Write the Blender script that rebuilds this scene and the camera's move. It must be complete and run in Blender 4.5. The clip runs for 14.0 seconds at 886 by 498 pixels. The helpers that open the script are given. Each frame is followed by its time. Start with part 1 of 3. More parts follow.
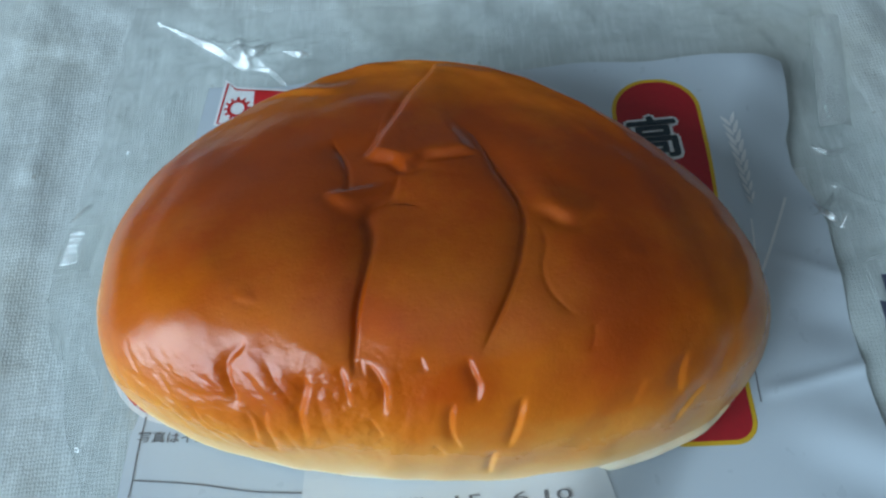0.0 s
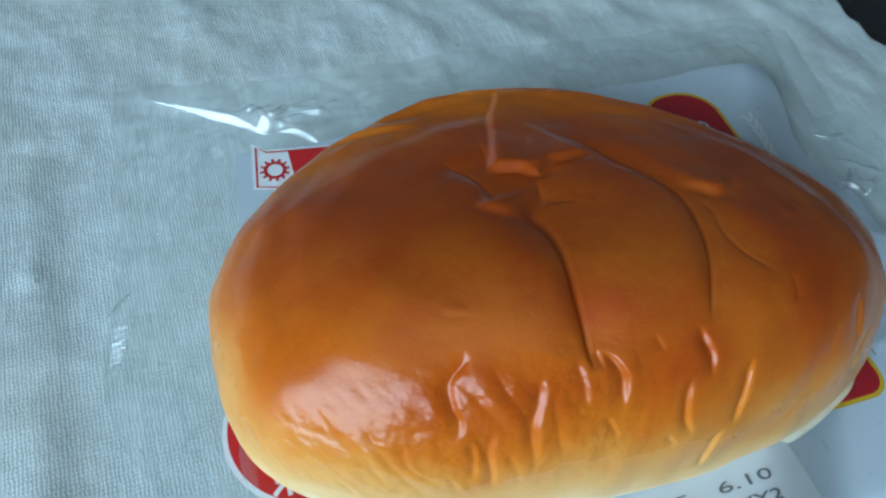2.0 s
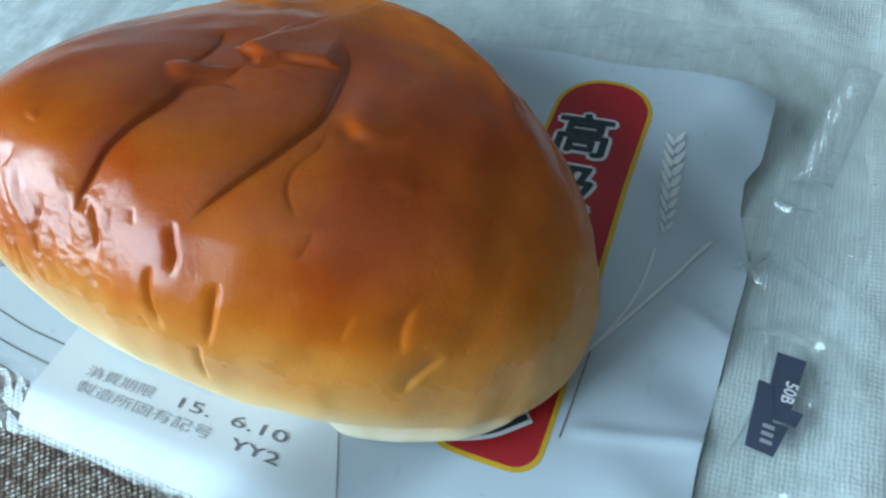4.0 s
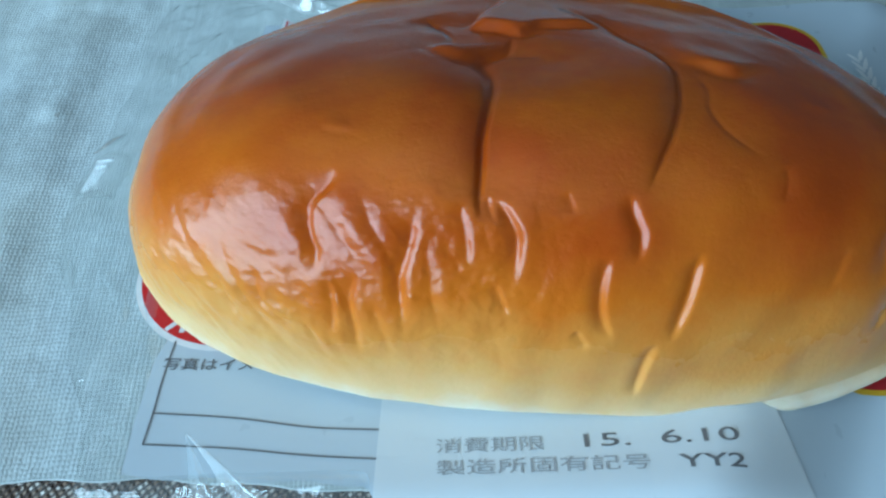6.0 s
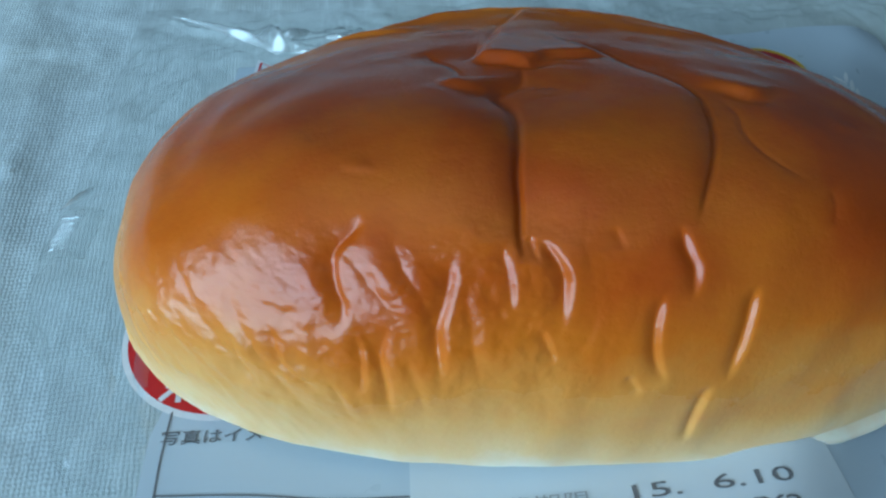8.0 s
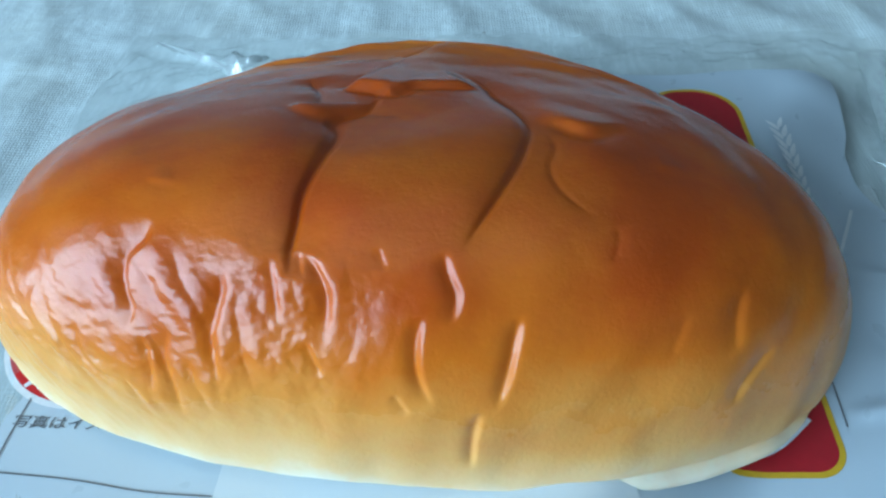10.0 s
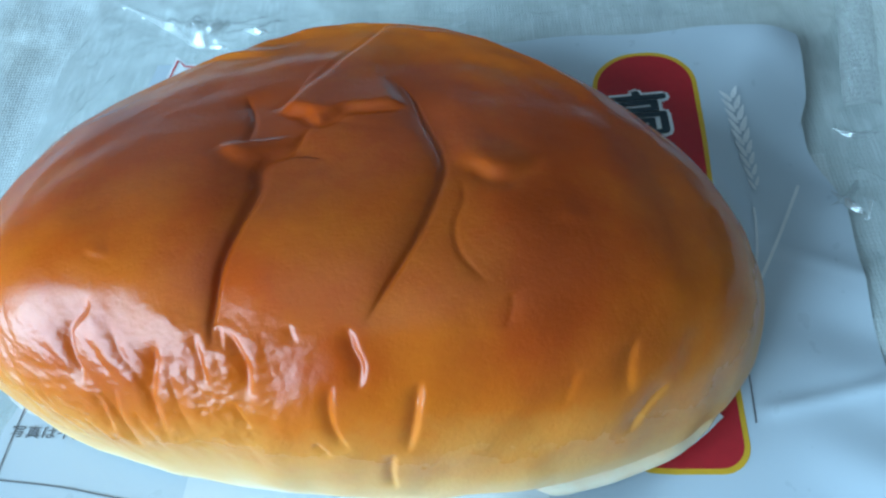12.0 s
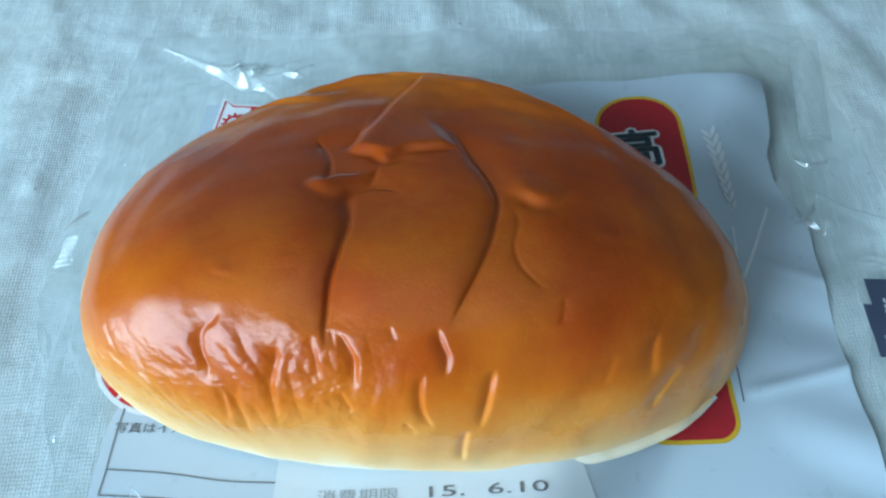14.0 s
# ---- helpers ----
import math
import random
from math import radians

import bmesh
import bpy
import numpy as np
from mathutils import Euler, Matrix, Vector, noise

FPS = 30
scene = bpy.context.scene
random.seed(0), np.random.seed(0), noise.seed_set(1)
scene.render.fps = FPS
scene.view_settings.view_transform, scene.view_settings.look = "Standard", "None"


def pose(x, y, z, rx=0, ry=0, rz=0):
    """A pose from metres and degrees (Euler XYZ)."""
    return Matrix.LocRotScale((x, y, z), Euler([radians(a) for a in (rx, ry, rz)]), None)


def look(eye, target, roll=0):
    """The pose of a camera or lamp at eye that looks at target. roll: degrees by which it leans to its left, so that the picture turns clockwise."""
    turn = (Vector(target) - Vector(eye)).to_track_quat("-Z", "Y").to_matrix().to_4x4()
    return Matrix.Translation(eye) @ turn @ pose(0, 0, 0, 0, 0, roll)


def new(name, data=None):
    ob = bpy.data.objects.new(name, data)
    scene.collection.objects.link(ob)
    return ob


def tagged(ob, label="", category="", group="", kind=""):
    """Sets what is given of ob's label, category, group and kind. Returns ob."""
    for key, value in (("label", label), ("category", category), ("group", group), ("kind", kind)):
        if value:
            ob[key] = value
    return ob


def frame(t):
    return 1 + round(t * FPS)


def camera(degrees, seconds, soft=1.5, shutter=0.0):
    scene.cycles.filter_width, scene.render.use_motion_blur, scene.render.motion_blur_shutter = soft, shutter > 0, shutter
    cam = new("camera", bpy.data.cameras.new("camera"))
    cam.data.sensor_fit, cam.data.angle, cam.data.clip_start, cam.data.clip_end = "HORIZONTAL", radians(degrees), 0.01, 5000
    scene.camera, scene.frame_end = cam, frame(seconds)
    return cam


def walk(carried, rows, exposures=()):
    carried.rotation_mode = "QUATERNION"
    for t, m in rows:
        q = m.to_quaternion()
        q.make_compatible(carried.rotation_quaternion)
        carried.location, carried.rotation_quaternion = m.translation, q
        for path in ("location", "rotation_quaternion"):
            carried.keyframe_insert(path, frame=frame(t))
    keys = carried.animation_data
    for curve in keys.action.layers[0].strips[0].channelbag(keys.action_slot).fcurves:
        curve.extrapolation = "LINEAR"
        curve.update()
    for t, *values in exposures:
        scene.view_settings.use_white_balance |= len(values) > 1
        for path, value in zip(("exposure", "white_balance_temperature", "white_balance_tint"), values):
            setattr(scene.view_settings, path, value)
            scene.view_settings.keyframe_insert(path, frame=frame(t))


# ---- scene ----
cam = camera(59.1, 14.0, soft=2.4)
PATH = [
    (0, 0.01043, -0.07022, 0.14570, 28.03, 3.90, -1.72),
    (0.5, -0.03814, -0.07725, 0.12063, 34.12, 0.61, -13.06),
    (1, -0.05996, -0.07389, 0.12310, 36.90, -2.47, -19.72),
    (1.5, -0.05678, -0.07667, 0.13093, 38.68, -3.93, -21.74),
    (2, -0.05085, -0.07369, 0.12890, 37.27, -2.56, -17.50),
    (2.2, -0.02669, -0.07094, 0.11946, 35.83, -0.73, -8.23),
    (2.5, 0.01893, -0.06451, 0.11155, 34.59, 2.82, 6.93),
    (2.7, 0.04817, -0.05504, 0.10810, 30.90, 5.28, 15.00),
    (3.1, 0.07400, -0.05800, 0.11050, 32.60, 7.00, 21.50),
    (3.8, 0.08200, -0.07000, 0.11300, 35.80, 8.00, 22.80),
    (4.4, 0.07600, -0.08150, 0.11650, 37.90, 8.00, 19.50),
    (4.8, 0.05688, -0.08390, 0.11436, 38.52, 7.55, 14.46),
    (5, 0.03998, -0.08492, 0.11790, 38.02, 6.56, 10.08),
    (5.5, 0.00716, -0.09262, 0.12007, 41.08, 4.64, 3.46),
    (6, -0.01242, -0.09112, 0.09935, 39.49, 2.27, -0.84),
    (6.5, -0.03525, -0.09051, 0.08811, 42.06, -1.02, -4.43),
    (7, -0.04078, -0.08377, 0.08954, 40.95, -1.31, -6.67),
    (7.2, -0.03627, -0.08343, 0.09058, 41.03, -0.52, -6.70),
    (9.3, -0.00923, -0.09092, 0.09674, 44.56, 1.59, -3.14),
    (9.5, -0.00281, -0.09156, 0.09563, 44.71, 2.36, -1.97),
    (10, 0.01385, -0.09001, 0.09418, 45.03, 3.72, 1.98),
    (10.5, 0.03384, -0.08705, 0.09254, 43.37, 5.90, 5.10),
    (11, 0.04773, -0.07736, 0.10865, 37.20, 7.70, 3.98),
    (11.5, 0.04306, -0.07413, 0.11139, 34.02, 7.95, 2.83),
    (12, 0.03232, -0.07204, 0.11525, 33.29, 7.49, 2.32),
    (12.5, 0.01911, -0.06945, 0.11549, 32.73, 6.49, 2.17),
    (13, 0.00304, -0.06803, 0.11327, 32.21, 4.85, 1.85),
    (13.5, 0.00944, -0.07336, 0.12105, 32.88, 4.56, 0.30),
    (14, 0.01662, -0.08633, 0.13817, 34.22, 4.60, -0.58),
]
EXPOSURES = [(0.0, -0.76, 7100, 19), (0.5, -1.06, 6800, 16), (1.5, -0.88, 6600, 13), (2.1, -0.70, 6600, 13), (2.5, -0.28, 6900, 13), (5.0, -0.34, 6500, 11), (5.5, -0.51, 6300, 10), (6.0, -0.72, 6100, 9), (6.5, -1.02, 6000, 9), (7.0, -1.16, 5950, 9), (9.5, -0.56, 6050, 10), (10.0, -0.46, 6000, 10), (11.0, -0.36, 6200, 10), (11.5, -0.3, 6050, 9), (12.5, -0.25, 5950, 8), (14.0, -0.32, 6350, 11)]
walk(cam, [(t, pose(x, y, z, rx, ry, rz)) for t, x, y, z, rx, ry, rz in PATH], EXPOSURES)

MM = 0.001
sin, cos, pi = math.sin, math.cos, math.pi

# ---------------------------------------------------------------- light
world = bpy.data.worlds.new("world")
scene.world = world
world.use_nodes = True
wn = world.node_tree
sky = wn.nodes.new("ShaderNodeTexSky")
sky.sky_type = "NISHITA"
sky.sun_disc = False
sky.sun_elevation = radians(40)
sky.sun_rotation = radians(60)
wn.links.new(sky.outputs[0], wn.nodes["Background"].inputs[0])
wn.nodes["Background"].inputs[1].default_value = 0.1

# The room's frame: its window wall faces the table from the front left.
WIN_AZ, WIN_DIST = -144.0, 1.15
ROOM = pose(0, 0, 0, 0, 0, WIN_AZ)          # local +x points to the window
WIN_W, WIN_LO, WIN_HI = 1.36, 0.0, 1.12

lamp = bpy.data.lights.new("window_light", "AREA")
lamp.shape, lamp.size, lamp.size_y = "RECTANGLE", WIN_W, WIN_HI - WIN_LO
lamp.energy, lamp.color = 80.0, (0.53, 0.81, 1.0)
lamp_ob = new("window_light", lamp)
zc = 0.5 * (WIN_LO + WIN_HI)
lamp_ob.matrix_world = ROOM @ look((WIN_DIST + 0.06, 0, zc), (0, 0, zc))


# ---------------------------------------------------------------- materials
class Nodes:
    """A short way to write node trees."""

    def __init__(self, name):
        self.mat = bpy.data.materials.new(name)
        self.mat.use_nodes = True
        self.tree = self.mat.node_tree
        self.bsdf = self.tree.nodes["Principled BSDF"]
        self.out = self.tree.nodes["Material Output"]

    def add(self, kind, **values):
        n = self.tree.nodes.new(kind)
        for key, v in values.items():
            setattr(n, key, v)
        return n

    def link(self, a, b):
        self.tree.links.new(a, b)

    def coords(self, scale=(1, 1, 1), turn=0.0):
        tc, mp = self.add("ShaderNodeTexCoord"), self.add("ShaderNodeMapping")
        mp.inputs["Scale"].default_value = scale
        mp.inputs["Rotation"].default_value = (0, 0, radians(turn))
        self.link(tc.outputs["Object"], mp.inputs[0])
        return mp.outputs[0]

    def noise(self, vec, scale, detail=3.0, rough=0.5):
        n = self.add("ShaderNodeTexNoise")
        n.inputs["Scale"].default_value, n.inputs["Detail"].default_value = scale, detail
        n.inputs["Roughness"].default_value = rough
        self.link(vec, n.inputs["Vector"])
        return n.outputs["Fac"]

    def wave(self, vec, scale, distortion=0.0, detail_scale=1.0, direction="X"):
        n = self.add("ShaderNodeTexWave", wave_type="BANDS", bands_direction=direction)
        n.inputs["Scale"].default_value, n.inputs["Distortion"].default_value = scale, distortion
        n.inputs["Detail Scale"].default_value = detail_scale
        self.link(vec, n.inputs["Vector"])
        return n.outputs["Fac"]

    def ramp(self, fac, stops):
        n = self.add("ShaderNodeValToRGB")
        els = n.color_ramp.elements
        while len(els) < len(stops):
            els.new(0.5)
        for el, (at, c) in zip(els, stops):
            el.position, el.color = at, (*c, 1)
        self.link(fac, n.inputs[0])
        return n.outputs[0]

    def math(self, op, a, b):
        n = self.add("ShaderNodeMath", operation=op)
        for i, v in enumerate((a, b)):
            if isinstance(v, (int, float)):
                n.inputs[i].default_value = v
            else:
                self.link(v, n.inputs[i])
        return n.outputs[0]

    def mix(self, fac, a, b, blend="MIX"):
        n = self.add("ShaderNodeMix", data_type="RGBA", blend_type=blend)
        for sock, v in ((n.inputs[0], fac), (n.inputs[6], a), (n.inputs[7], b)):
            if isinstance(v, (int, float)):
                sock.default_value = v
            elif isinstance(v, tuple):
                sock.default_value = (*v, 1)
            else:
                self.link(v, sock)
        return n.outputs[2]

    def bump(self, height, strength, distance, under=None):
        n = self.add("ShaderNodeBump")
        n.inputs["Strength"].default_value, n.inputs["Distance"].default_value = strength, distance
        self.link(height, n.inputs["Height"])
        if under is not None:
            self.link(under, n.inputs["Normal"])
        return n.outputs[0]

    def done(self, color=None, rough=None, normal=None, **inputs):
        for key, v in (("Base Color", color), ("Roughness", rough), ("Normal", normal)):
            if v is None:
                continue
            if isinstance(v, (int, float)):
                self.bsdf.inputs[key].default_value = v
            elif isinstance(v, tuple):
                self.bsdf.inputs[key].default_value = (*v, 1)
            else:
                self.link(v, self.bsdf.inputs[key])
        for key, v in inputs.items():
            self.bsdf.inputs[key.replace("_", " ")].default_value = v
        return self.mat


def bread_material():
    n = Nodes("baked_crust")
    vec = n.coords()
    bake = n.add("ShaderNodeAttribute", attribute_name="bake").outputs["Fac"]
    blot = n.noise(vec, 55, 4, 0.55)
    fine = n.noise(vec, 420, 3, 0.6)
    level = n.math("ADD", bake, n.math("MULTIPLY", n.math("SUBTRACT", blot, 0.5), 0.42))
    level = n.math("ADD", level, n.math("MULTIPLY", n.math("SUBTRACT", fine, 0.5), 0.06))
    col = n.ramp(level, [(0.0, (0.79, 0.68, 0.52)), (0.12, (0.77, 0.49, 0.23)), (0.28, (0.73, 0.35, 0.095)), (0.42, (0.68, 0.235, 0.036)),
                         (0.55, (0.61, 0.140, 0.008)), (0.75, (0.45, 0.063, 0.003)), (1.0, (0.31, 0.038, 0.002))])
    # tiny pores and blisters of the egg-washed skin
    vor = n.add("ShaderNodeTexVoronoi", feature="F1")
    vor.inputs["Scale"].default_value = 900
    n.link(vec, vor.inputs["Vector"])
    pores = n.ramp(vor.outputs["Distance"], [(0.0, (0, 0, 0)), (0.35, (1, 1, 1))])
    b = n.bump(n.noise(vec, 160, 4, 0.6), 0.25, 0.0006)
    b = n.bump(n.noise(vec, 420, 4, 0.65), 0.10, 0.00030, b)
    b = n.bump(n.noise(vec, 1500, 3, 0.65), 0.30, 0.00014, b)
    b = n.bump(pores, 0.10, 0.00012, b)
    rough = n.ramp(level, [(0.0, (0.75,) * 3), (0.22, (0.45,) * 3), (0.4, (0.27,) * 3), (1.0, (0.23,) * 3)])
    return n.done(col, rough, b, IOR=1.46, Specular_IOR_Level=0.5, Subsurface_Weight=0.06, Subsurface_Scale=0.003)


def linen_material():
    n = Nodes("linen_cloth")
    vec = n.coords(turn=-3)
    # plain weave of uneven yarn: warp ribs along y, broken by the weft into rows of stitches
    warp = n.wave(vec, 420, 3.4, 1.6, "X")
    weft = n.wave(vec, 350, 4.0, 1.6, "Y")
    weave = n.math("MULTIPLY", n.math("ADD", n.math("MULTIPLY", warp, 0.7), 0.3), n.math("ADD", n.math("MULTIPLY", weft, 0.6), 0.4))
    slub_y = n.noise(n.coords((1, 0.10, 1), -3), 1000, 3, 0.6)
    slub_x = n.noise(n.coords((0.10, 1, 1), -3), 850, 3, 0.6)
    patch = n.noise(vec, 22, 4)
    fade = n.ramp(n.noise(vec, 34, 3), [(0.38, (0.12,) * 3), (0.60, (1, 1, 1))])
    # shade in the gaps between yarns is put into the colour
    gap_shade = n.ramp(weave, [(0.16, (1, 1, 1)), (0.46, (0, 0, 0))])
    col = n.mix(n.math("MULTIPLY", gap_shade, n.math("MULTIPLY", fade, 0.48)), (0.50, 0.545, 0.545), (0.33, 0.35, 0.335))
    col = n.mix(n.ramp(slub_y, [(0.50, (0, 0, 0)), (0.72, (0.5,) * 3)]), col, (0.74, 0.79, 0.79))
    col = n.mix(n.ramp(slub_x, [(0.52, (0, 0, 0)), (0.75, (0.5,) * 3)]), col, (0.44, 0.46, 0.43))
    col = n.mix(n.ramp(patch, [(0.45, (0, 0, 0)), (0.7, (0.5,) * 3)]), col, (0.53, 0.54, 0.48))
    blotch = n.noise(vec, 75, 5, 0.62)
    col = n.mix(n.ramp(blotch, [(0.50, (0, 0, 0)), (0.68, (0.6,) * 3)]), col, (0.63, 0.68, 0.68))
    col = n.mix(n.ramp(blotch, [(0.30, (0.6,) * 3), (0.46, (0, 0, 0))]), col, (0.39, 0.42, 0.41))
    speck = n.ramp(n.noise(vec, 330, 2), [(0.72, (0, 0, 0)), (0.79, (0.6,) * 3)])
    col = n.mix(speck, col, (0.25, 0.23, 0.20))
    b = n.bump(weave, 0.25, 0.0004)
    b = n.bump(slub_y, 0.15, 0.0004, b)
    b = n.bump(n.noise(vec, 130, 3), 0.40, 0.0012, b)
    return n.done(col, 0.9, b, Sheen_Weight=0.15)


def tweed_material():
    n = Nodes("tweed_mat")
    vec = n.coords(turn=4)
    diag = n.wave(n.coords(turn=48), 330, 0.6, 2.0)
    cross = n.wave(n.coords(turn=-40), 300, 0.8, 2.0)
    vor = n.add("ShaderNodeTexVoronoi")
    vor.inputs["Scale"].default_value = 900
    n.link(vec, vor.inputs["Vector"])
    grain = n.add("ShaderNodeSeparateColor")
    n.link(vor.outputs["Color"], grain.inputs[0])
    col = n.ramp(grain.outputs[0], [(0.0, (0.09, 0.055, 0.04)), (0.4, (0.22, 0.135, 0.09)), (0.62, (0.34, 0.26, 0.20)), (0.9, (0.62, 0.56, 0.50))])
    col = n.mix(n.ramp(diag, [(0.35, (0.85,) * 3), (0.6, (0, 0, 0))]), col, (0.075, 0.05, 0.045))
    b = n.bump(n.math("MULTIPLY", diag, cross), 0.7, 0.0005)
    return n.done(col, 0.95, b)


def film_material(name, color, rough=0.32, bumpy=0.15):
    n = Nodes(name)
    vec = n.coords()
    tone = n.noise(vec, 35, 3)
    col = n.mix(tone, color, tuple(c * 0.9 for c in color))
    b = n.bump(n.noise(vec, 90, 3), bumpy, 0.0006)
    return n.done(col, n.ramp(n.noise(vec, 260, 2), [(0.3, (rough * 0.8,) * 3), (0.7, (rough * 1.3,) * 3)]), b)


def ink_material(name, color, rough=0.35):
    n = Nodes(name)
    vec = n.coords()
    col = n.mix(n.noise(vec, 700, 3), tuple(c * 0.8 for c in color), color)
    return n.done(col, rough, n.bump(n.noise(vec, 90, 3), 0.15, 0.0006))


def clear_material(name="clear_film", rough=0.10, hazy=0.09, ior=1.65, bumpy=1.0):
    n = Nodes(name)
    vec = n.coords()
    b = n.bump(n.noise(vec, 70, 4, 0.6), 0.35 * bumpy, 0.0012)
    b = n.bump(n.noise(n.coords((1, 0.35, 1), 25), 260, 3), 0.25 * bumpy, 0.0004, b)
    fres = n.add("ShaderNodeFresnel")
    fres.inputs["IOR"].default_value = ior
    n.link(b, fres.inputs["Normal"])
    glossy, clear, haze = n.add("ShaderNodeBsdfGlossy"), n.add("ShaderNodeBsdfTransparent"), n.add("ShaderNodeBsdfDiffuse")
    glossy.inputs["Roughness"].default_value = rough
    clear.inputs["Color"].default_value = (0.935, 0.95, 0.945, 1)
    haze.inputs["Color"].default_value = (0.75, 0.78, 0.78, 1)
    n.link(b, glossy.inputs["Normal"])
    m1, m2 = n.add("ShaderNodeMixShader"), n.add("ShaderNodeMixShader")
    m1.inputs[0].default_value = hazy
    n.link(clear.outputs[0], m1.inputs[1]), n.link(haze.outputs[0], m1.inputs[2])
    n.link(fres.outputs[0], m2.inputs[0])
    n.link(m1.outputs[0], m2.inputs[1]), n.link(glossy.outputs[0], m2.inputs[2])
    n.link(m2.outputs[0], n.out.inputs[0])
    return n.mat


def plain_material(name, color, rough=0.6, scale=8.0, depth=0.002):
    n = Nodes(name)
    vec = n.coords()
    col = n.mix(n.noise(vec, scale, 4), tuple(c * 0.85 for c in color), color)
    return n.done(col, rough, n.bump(n.noise(vec, scale * 20, 3), 0.2, depth))


CRUST = bread_material()
LINEN = linen_material()
TWEED = tweed_material()
WHITE_FILM = film_material("white_printed_film", (0.52, 0.59, 0.65), 0.34, 0.06)
STICKER = film_material("paper_sticker", (0.65, 0.69, 0.72), 0.45, 0.05)
CLEAR = clear_material()
SEAL = clear_material("ridged_seal", 0.20, 0.20, 2.3, 0.2)
FOLD = clear_material("folded_film", 0.22, 0.16, 2.2, 0.35)
RED = ink_material("red_ink", (0.46, 0.012, 0.020))
BRIGHT_RED = ink_material("bright_red_ink", (0.68, 0.020, 0.022))
YELLOW = ink_material("yellow_ink", (0.72, 0.42, 0.02))
DARK = ink_material("dark_ink", (0.02, 0.04, 0.055))
GREY_INK = ink_material("grey_ink", (0.17, 0.17, 0.18))
PALE_INK = ink_material("pale_grey_ink", (0.38, 0.39, 0.41))
WHITE_INK = ink_material("white_ink", (0.84, 0.85, 0.86))
NAVY = ink_material("navy_ink", (0.06, 0.075, 0.12))
BLACK_WOOD = plain_material("black_lacquer", (0.012, 0.012, 0.014), 0.35, 12)
WALL_PAINT = plain_material("wall_paint", (0.43, 0.42, 0.41), 0.8, 2)
CEILING_PAINT = plain_material("ceiling_paint", (0.80, 0.79, 0.77), 0.8, 2)
FLOOR_WOOD = plain_material("floor_wood", (0.22, 0.14, 0.08), 0.5, 4)
FRAME_PAINT = plain_material("frame_paint", (0.75, 0.75, 0.74), 0.4, 5)


# ---------------------------------------------------------------- mesh helpers
def mesh_ob(name, verts, faces, material, parent=None, label="", smooth=True):
    me = bpy.data.meshes.new(name)
    me.from_pydata([tuple(map(float, v)) for v in verts], [], [tuple(map(int, f)) for f in faces])
    me.update()
    me.materials.append(material)
    if smooth:
        me.shade_smooth()
    ob = new(name, me)
    if parent is not None:
        ob.parent = parent
    return tagged(ob, label)


def part(name, bm, material, parent=None, label="", smooth=False):
    me = bpy.data.meshes.new(name)
    bm.to_mesh(me)
    bm.free()
    me.materials.append(material)
    if smooth:
        me.shade_smooth()
    ob = new(name, me)
    if parent is not None:
        ob.parent = parent
    return tagged(ob, label)


def box(bm, lo, hi, bevel=0.0):
    made = bmesh.ops.create_cube(bm, size=1.0)["verts"]
    for v in made:
        v.co = Vector([lo[i] + (v.co[i] + 0.5) * (hi[i] - lo[i]) for i in range(3)])
    if bevel:
        edges = {e for v in made for e in v.link_edges}
        bmesh.ops.bevel(bm, geom=list(edges), offset=bevel, segments=2, affect="EDGES")


def grid_faces(nu, nv, wrap=False):
    out = []
    for i in range(nu if wrap else nu - 1):
        a, b = i * nv, ((i + 1) % nu) * nv
        out += [(a + j, b + j, b + j + 1, a + j + 1) for j in range(nv - 1)]
    return out


def fbm(x, y, scale, seed=0.0, octaves=4):
    """Smooth noise on arrays of millimetres."""
    flat = [noise.fractal(Vector((a / scale, b / scale, seed)), 0.6, 2.1, octaves) for a, b in zip(np.ravel(x), np.ravel(y))]
    return np.array(flat).reshape(np.shape(x))


def smooth(a, lo, hi):
    t = np.clip((a - lo) / (hi - lo), 0, 1)
    return t * t * (3 - 2 * t)


def line_distance(x, y, line):
    """Distance to a polyline, the side (+ left of its way) and how far along (0 to 1)."""
    best, side, along = np.full(x.shape, 1e9), np.zeros(x.shape), np.zeros(x.shape)
    n = len(line) - 1
    for k in range(n):
        (ax, ay), (bx, by) = line[k], line[k + 1]
        ex, ey = bx - ax, by - ay
        t = np.clip(((x - ax) * ex + (y - ay) * ey) / (ex * ex + ey * ey), 0, 1)
        d = np.hypot(x - ax - t * ex, y - ay - t * ey)
        s = np.sign(ex * (y - ay) - ey * (x - ax))
        near = d < best
        best, side, along = np.where(near, d, best), np.where(near, s, side), np.where(near, (k + t) / n, along)
    return best, side, along


def curved(line, steps=6):
    """A smooth line through the given points (Catmull-Rom)."""
    p = [np.array(q, float) for q in line]
    p = [2 * p[0] - p[1], *p, 2 * p[-1] - p[-2]]
    out = []
    for k in range(1, len(p) - 2):
        for t in np.linspace(0, 1, steps, endpoint=False):
            a, b, c, d = p[k - 1 : k + 3]
            out.append(0.5 * (2 * b + (c - a) * t + (2 * a - 5 * b + 4 * c - d) * t * t + (3 * b - a - 3 * c + d) * t**3))
    return [tuple(q) for q in out] + [tuple(p[-2])]


